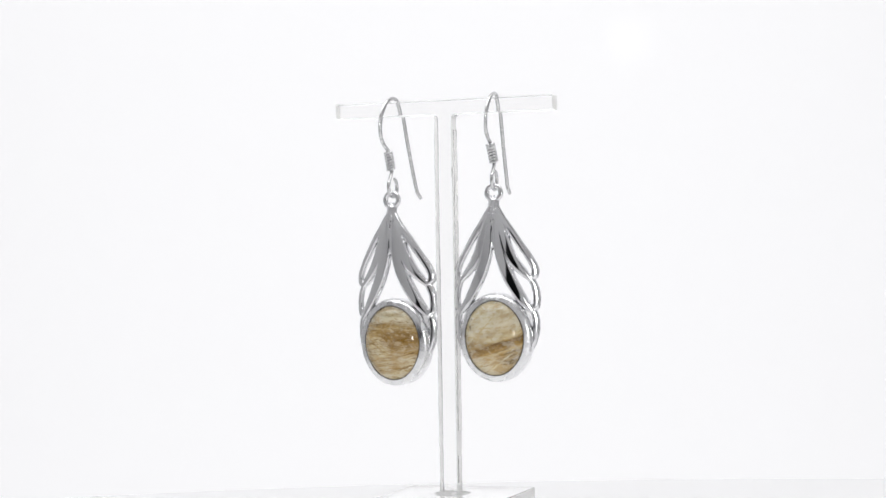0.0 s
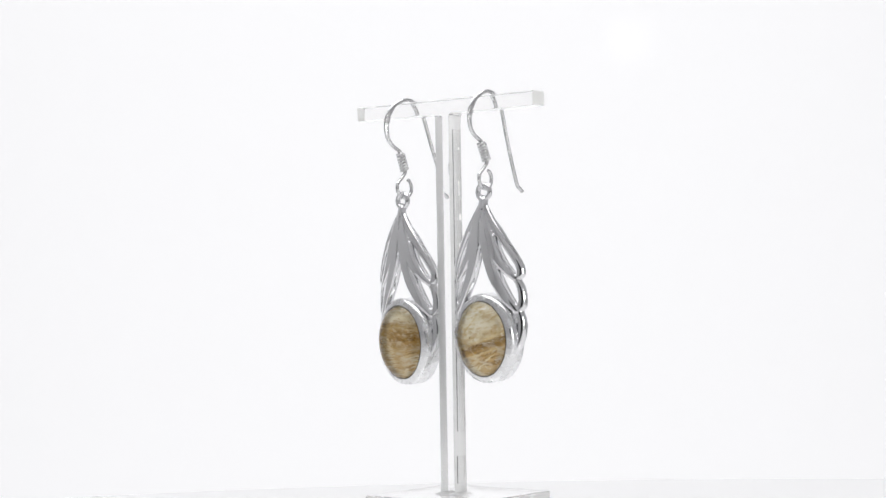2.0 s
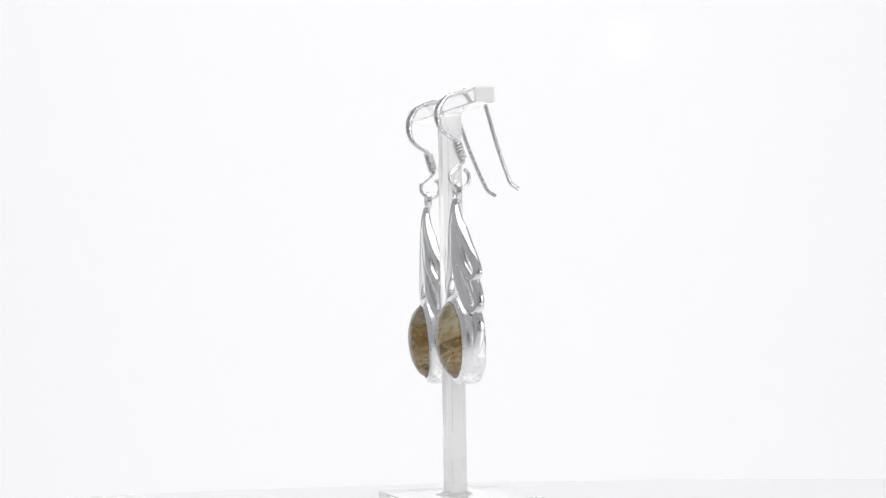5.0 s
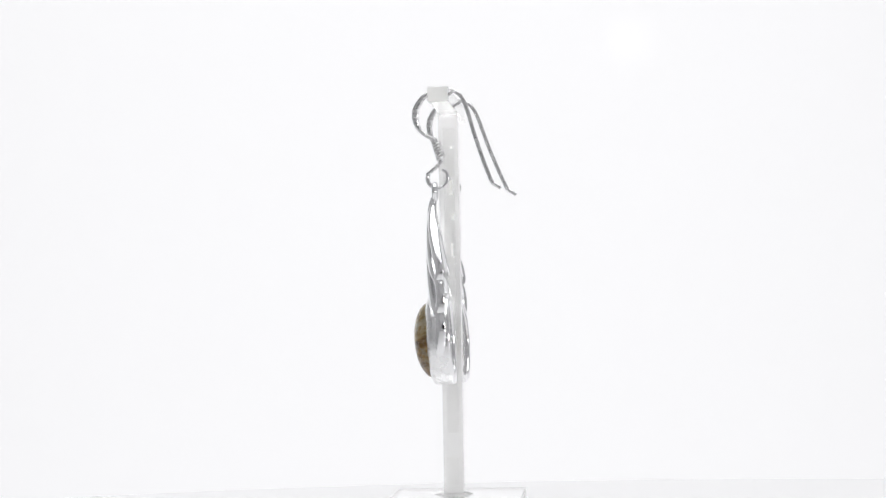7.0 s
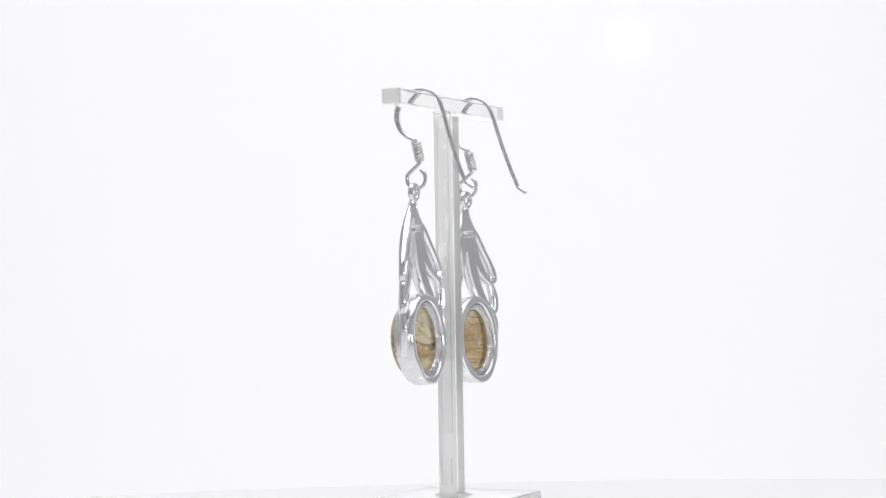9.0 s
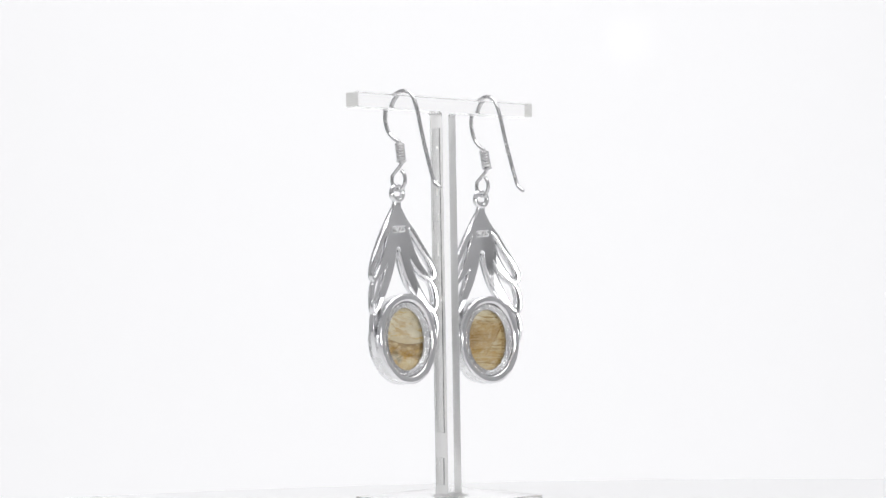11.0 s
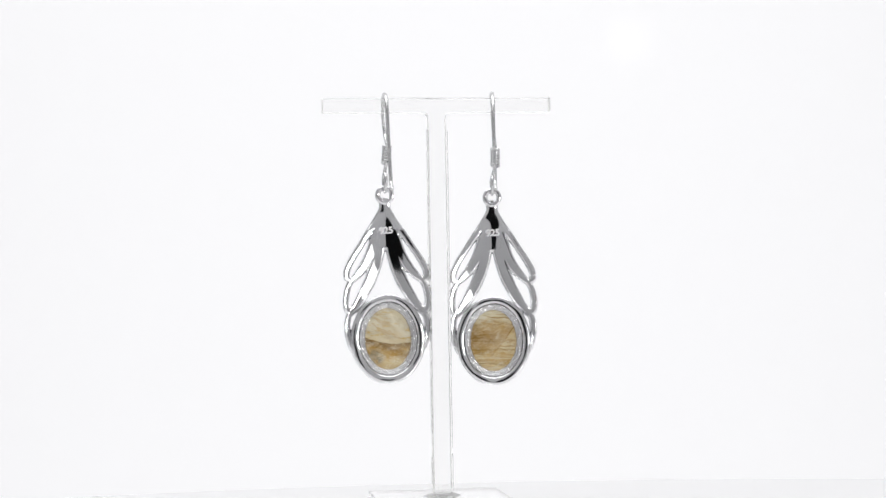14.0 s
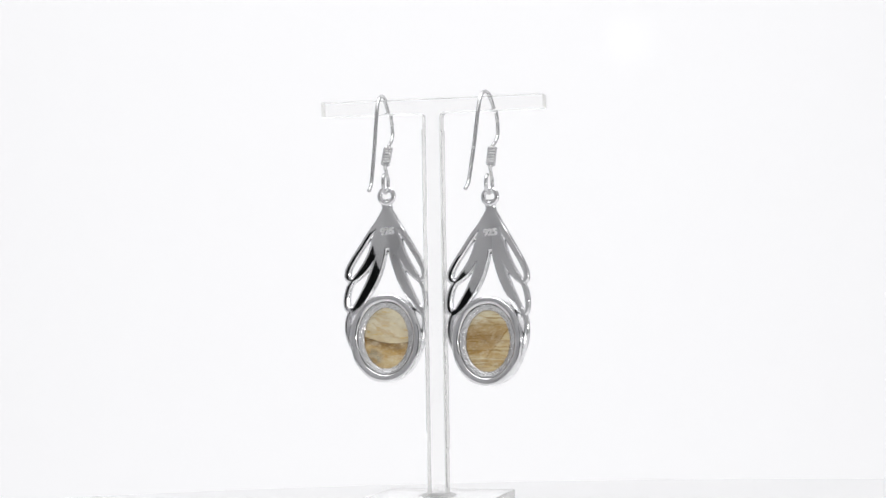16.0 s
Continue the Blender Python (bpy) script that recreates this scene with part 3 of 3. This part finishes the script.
def earring(stone_material_, label, drop, spread, lean, tuck, sway, stone_turn):
    """Origin in the middle of the crossbar's top, under the hook's arch; the front faces -y."""
    top = new("earring")
    tagged(top, label, "earring", group="pair of earrings on the stand")
    # ear wire: tail, arch over the bar, flattened front, down into the coil
    z0 = -79.8
    hook = [(12.75, 60.9), (11.9, 61.5), (11.2, 61.95), (10.85, 62.5), (10.5, 63.4), (9.4, 66.4), (7.75, 71.5), (6.3, 76.6), (5.1, 79.2), (3.6, 80.3),
            (1.8, 80.7), (-0.2, 80.25), (-2.2, 79.1), (-3.6, 77.1), (-3.9, 75.0), (-3.3, 73.0), (-2.0, 71.7), (-0.5, 70.9)]
    rows = [(-lean * max(0.0, min(1.0, (79.5 - z) / 7.0)) if y < 2 else 0.0, y - 1.9 + (spread * max(0.0, 80 - z) / 19 if y > 2 else 0.0),
             z + z0 - drop * max(0.0, min(1.0, (79.5 - z) / 9.0)) * (1 if y < 2 else 0.4)) for y, z in hook]
    coil_top = (-lean, 0.05 - 1.9, 70.4 + z0 - drop)
    coil_low = (-tuck * lean, 1.15 - 1.9, 66.7 + z0 - drop)
    rows += [coil_top, coil_low]
    per = 24
    path = spline(rows, per)
    n = len(path)
    step = np.arange(n) / per
    flat = np.clip(1 - np.abs(step - 13.4) / 2.5, 0, 1)
    flat = flat * flat * (3 - 2 * flat)
    taper = np.minimum(0.34 + 0.5 * step, 0.40)
    verts, faces = sweep(path * MM, (taper - 0.10 * flat) * MM, (taper + 0.27 * flat) * MM, (1, 0, 0), 16)
    # hammer marks across the flattened front
    verts = np.array(verts)
    for q in range(len(verts)):
        f = flat[q // 16]
        if f > 0.05:
            c = Vector(verts[q] * 1000)
            dent = 0.09 * noise.noise(Vector((c.x * 0.4, c.y * 1.3, c.z * 2.6)) + Vector((drop * 7, 0, 0))) + 0.05 * noise.noise(c * 4.0)
            verts[q] += f * dent * MM * np.array((1.0 if q % 16 in (0, 1, 2, 14, 15) else -1.0 if q % 16 in (6, 7, 8, 9, 10) else 0.0, 0.6, 0.0))
    part("ear_wire", mesh_of("ear_wire", [tuple(v) for v in verts], faces, WIRE), top, "bent silver ear wire with a hammered flat front")
    # open loop below the coil, in the wire's plane
    cy, cz, r = 0.35 - 1.9, 63.1 + z0 - drop, 2.0
    loop = [(coil_low[0], coil_low[1], coil_low[2] + 0.6), (0.8 * coil_low[0], coil_low[1] - 0.1, coil_low[2] - 0.5)]
    for a in range(150, 434, 15):
        loop.append((0.0, cy + r * math.cos(radians(a)), cz + r * math.sin(radians(a))))
    path = spline(loop, 5)
    verts, faces = sweep(path * MM, np.full(len(path), 0.38) * MM, np.full(len(path), 0.38) * MM, (1, 0, 0))
    part("loop", mesh_of("loop", verts, faces, WIRE), top, "open silver wire loop")
    # wound coil
    axis = np.array(coil_low) - np.array(coil_top)
    length = np.linalg.norm(axis)
    axis /= length
    e1 = np.array((1.0, 0, 0))
    e2 = np.cross(axis, e1)
    turns, path = 6.6, []
    for k in range(int(turns * 22) + 1):
        a = 2 * math.pi * k / 22
        path.append(np.array(coil_top) + axis * (length * k / (turns * 22)) + 0.80 * (e1 * math.cos(a) + e2 * math.sin(a)))
    path = np.array(path)
    verts, faces = sweep(path * MM, np.full(len(path), 0.235) * MM, np.full(len(path), 0.235) * MM, tuple(axis), 10)
    part("coil", mesh_of("coil", verts, faces, WIRE), top, "tightly wound silver wire coil")
    # pendant, hung by its ring
    ry, rz = -0.20 - 1.9, 60.45 + z0 - drop
    pendant = part("pendant", None, top, "feather-shaped silver pendant with an oval stone")
    pendant.location = (0, ry * MM, rz * MM)
    ring = [(1.43 * math.cos(a), 0.0, 1.46 * math.sin(a)) for a in np.linspace(0, 2 * math.pi, 49)]
    ring = np.array(ring)
    verts, faces = sweep(ring * MM, np.full(49, 0.56) * MM, np.full(49, 0.54) * MM, (0, 1, 0), 14, cap=False)
    part("hanging_ring", mesh_of("hanging_ring", verts, faces, SILVER), pendant)
    verts, faces = openwork(sway)
    part("feather_openwork", mesh_of("feather_openwork", verts, faces, SILVER), pendant, "pierced silver feather strands")
    # fineness stamp raised on the back
    mark = lettering("925", 1.85 * MM, 0.24 * MM, STAMPED)
    mark.transform(pose(-0.15 * MM, 0.52 * MM, -7.75 * MM, 90, -4.0, 180))
    part("stamp", mark, pendant, "raised rough fineness stamp 925")
    # oval setting, open at the back
    cz, tilt = -29.0, radians(3.5)
    mid = (0.0, 0.78, cz)
    a, b = 6.0, 7.5
    f, k = -2.25, 2.25
    rows = [(0.04, f + 1.3), (-0.02, f + 0.1), (-0.10, f - 0.20), (0.12, f - 0.14), (0.28, f - 0.06), (0.55, f + 0.07), (0.85, f + 0.22), (1.15, f + 0.42), (1.38, f + 0.85), (1.50, f + 1.7),
            (1.50, k - 1.2), (1.49, k - 0.55), (1.42, k - 0.22), (1.22, k - 0.05), (0.90, k), (0.55, k - 0.01), (0.20, k - 0.06), (-0.02, k - 0.16), (-0.12, k - 0.45), (-0.10, k - 1.0), (0.0, k - 1.4), (0.04, f + 1.6)]
    verts, faces = ovals([((a + o) * MM, (b + o) * MM, y * MM) for o, y in rows], 96, True, tuple(c * MM for c in mid), tilt)
    verts = [(x * (1 + 0.012 * noise.noise(Vector((x, y, z)) * 330)), y + 0.16 * MM * noise.noise(Vector((x, y, z)) * 300 + Vector((drop, 0, 4))),
              z + 0.12 * MM * noise.noise(Vector((x, y, z)) * 280 + Vector((9, drop, 0)))) for x, y, z in verts]
    me = mesh_of("bezel", verts, faces, SATIN)
    me.materials.append(SILVER)
    me.materials.append(DARK_SILVER)
    # polished back, a thin seam of darker silver round the stone
    me.polygons.foreach_set("material_index", [{0: 2, 1: 2, 2: 2}.get(q // 96, 0 if q // 96 < 11 else 1) for q in range(len(me.polygons))])
    part("bezel", me, pendant, "smooth silver bezel with a dark seam round the stone")
    rows = spline([(-0.02, k - 1.0), (-0.22, k - 0.46), (-0.65, k - 0.52), (-1.1, k - 0.75), (-1.38, k - 0.98), (-1.42, k - 1.45)], 7).tolist() + [(-0.6, k - 1.55), (-0.05, k - 1.5)]
    verts, faces = ovals([((a + o) * MM, (b + o) * MM, y * MM) for o, y in rows], 260, True, tuple(c * MM for c in mid), tilt)
    verts = [(x + 0.05 * MM * noise.noise(Vector((x, y, z)) * 2600), y + 0.17 * MM * noise.noise(Vector((x, y, z)) * 3900), z) for x, y, z in verts]
    part("stone_seat", mesh_of("stone_seat", verts, faces, CAST), pendant, "rough cast silver rim round the open back")
    # domed stone
    rows = [(0.001, 0.001, f - 3.05)]
    for i in range(1, 17):
        q = math.pi / 2 * i / 16
        rows.append(((a - 0.02) * math.sin(q) ** 0.93, (b - 0.02) * math.sin(q) ** 0.93, f + 0.35 - 3.4 * math.cos(q) ** 1.1))
    rows += [(a - 0.05, b - 0.05, k - 1.7), (a - 0.4, b - 0.4, k - 1.62)]
    rows += [((a - 0.4) * q, (b - 0.4) * q, k - 1.60 + 0.17 * (1 - q * q)) for q in (0.97, 0.85, 0.7, 0.55, 0.4, 0.25, 0.1, 0.0002)]
    verts, faces = ovals([(p * MM, q * MM, y * MM) for p, q, y in rows], 96, False, (0, 0, 0), 0.0)
    stone = part("stone", mesh_of("stone", verts, faces, stone_material_), pendant, "polished golden banded cabochon stone")
    stone.location = tuple(c * MM for c in mid)
    stone.rotation_euler = (tilt, 0, radians(stone_turn))
    return top


stand = display_stand()
earring_a = earring(STONE_A, "silver feather earring with level-banded golden oval stone", 0.75, 1.5, 0.7, 0.9, 0.0, 4.0)
earring_b = earring(STONE_B, "silver feather earring with slanting-banded golden oval stone", 0.0, 0.0, 0.65, 0.3, 0.0, 0.0)


# ---- movement ----
def turned(t):
    """Degrees by which the stand has turned at t seconds."""
    return 17.6 + 11.08 * t


def motions():
    times = [0.5 * k for k in range(33)]
    hung_a = pose(-0.01052, 0.0027, 0.0798, 0, -0.6, -6.0)
    hung_b = pose(0.01125, 0.00215, 0.0798, 0, 0.0, 1.0)
    for thing, own in ((stand, pose(0, 0, 0)), (earring_a, hung_a), (earring_b, hung_b)):
        walk(thing, [(t, pose(0, 0, 0, 0, 0, -turned(t)) @ own) for t in times])


motions()
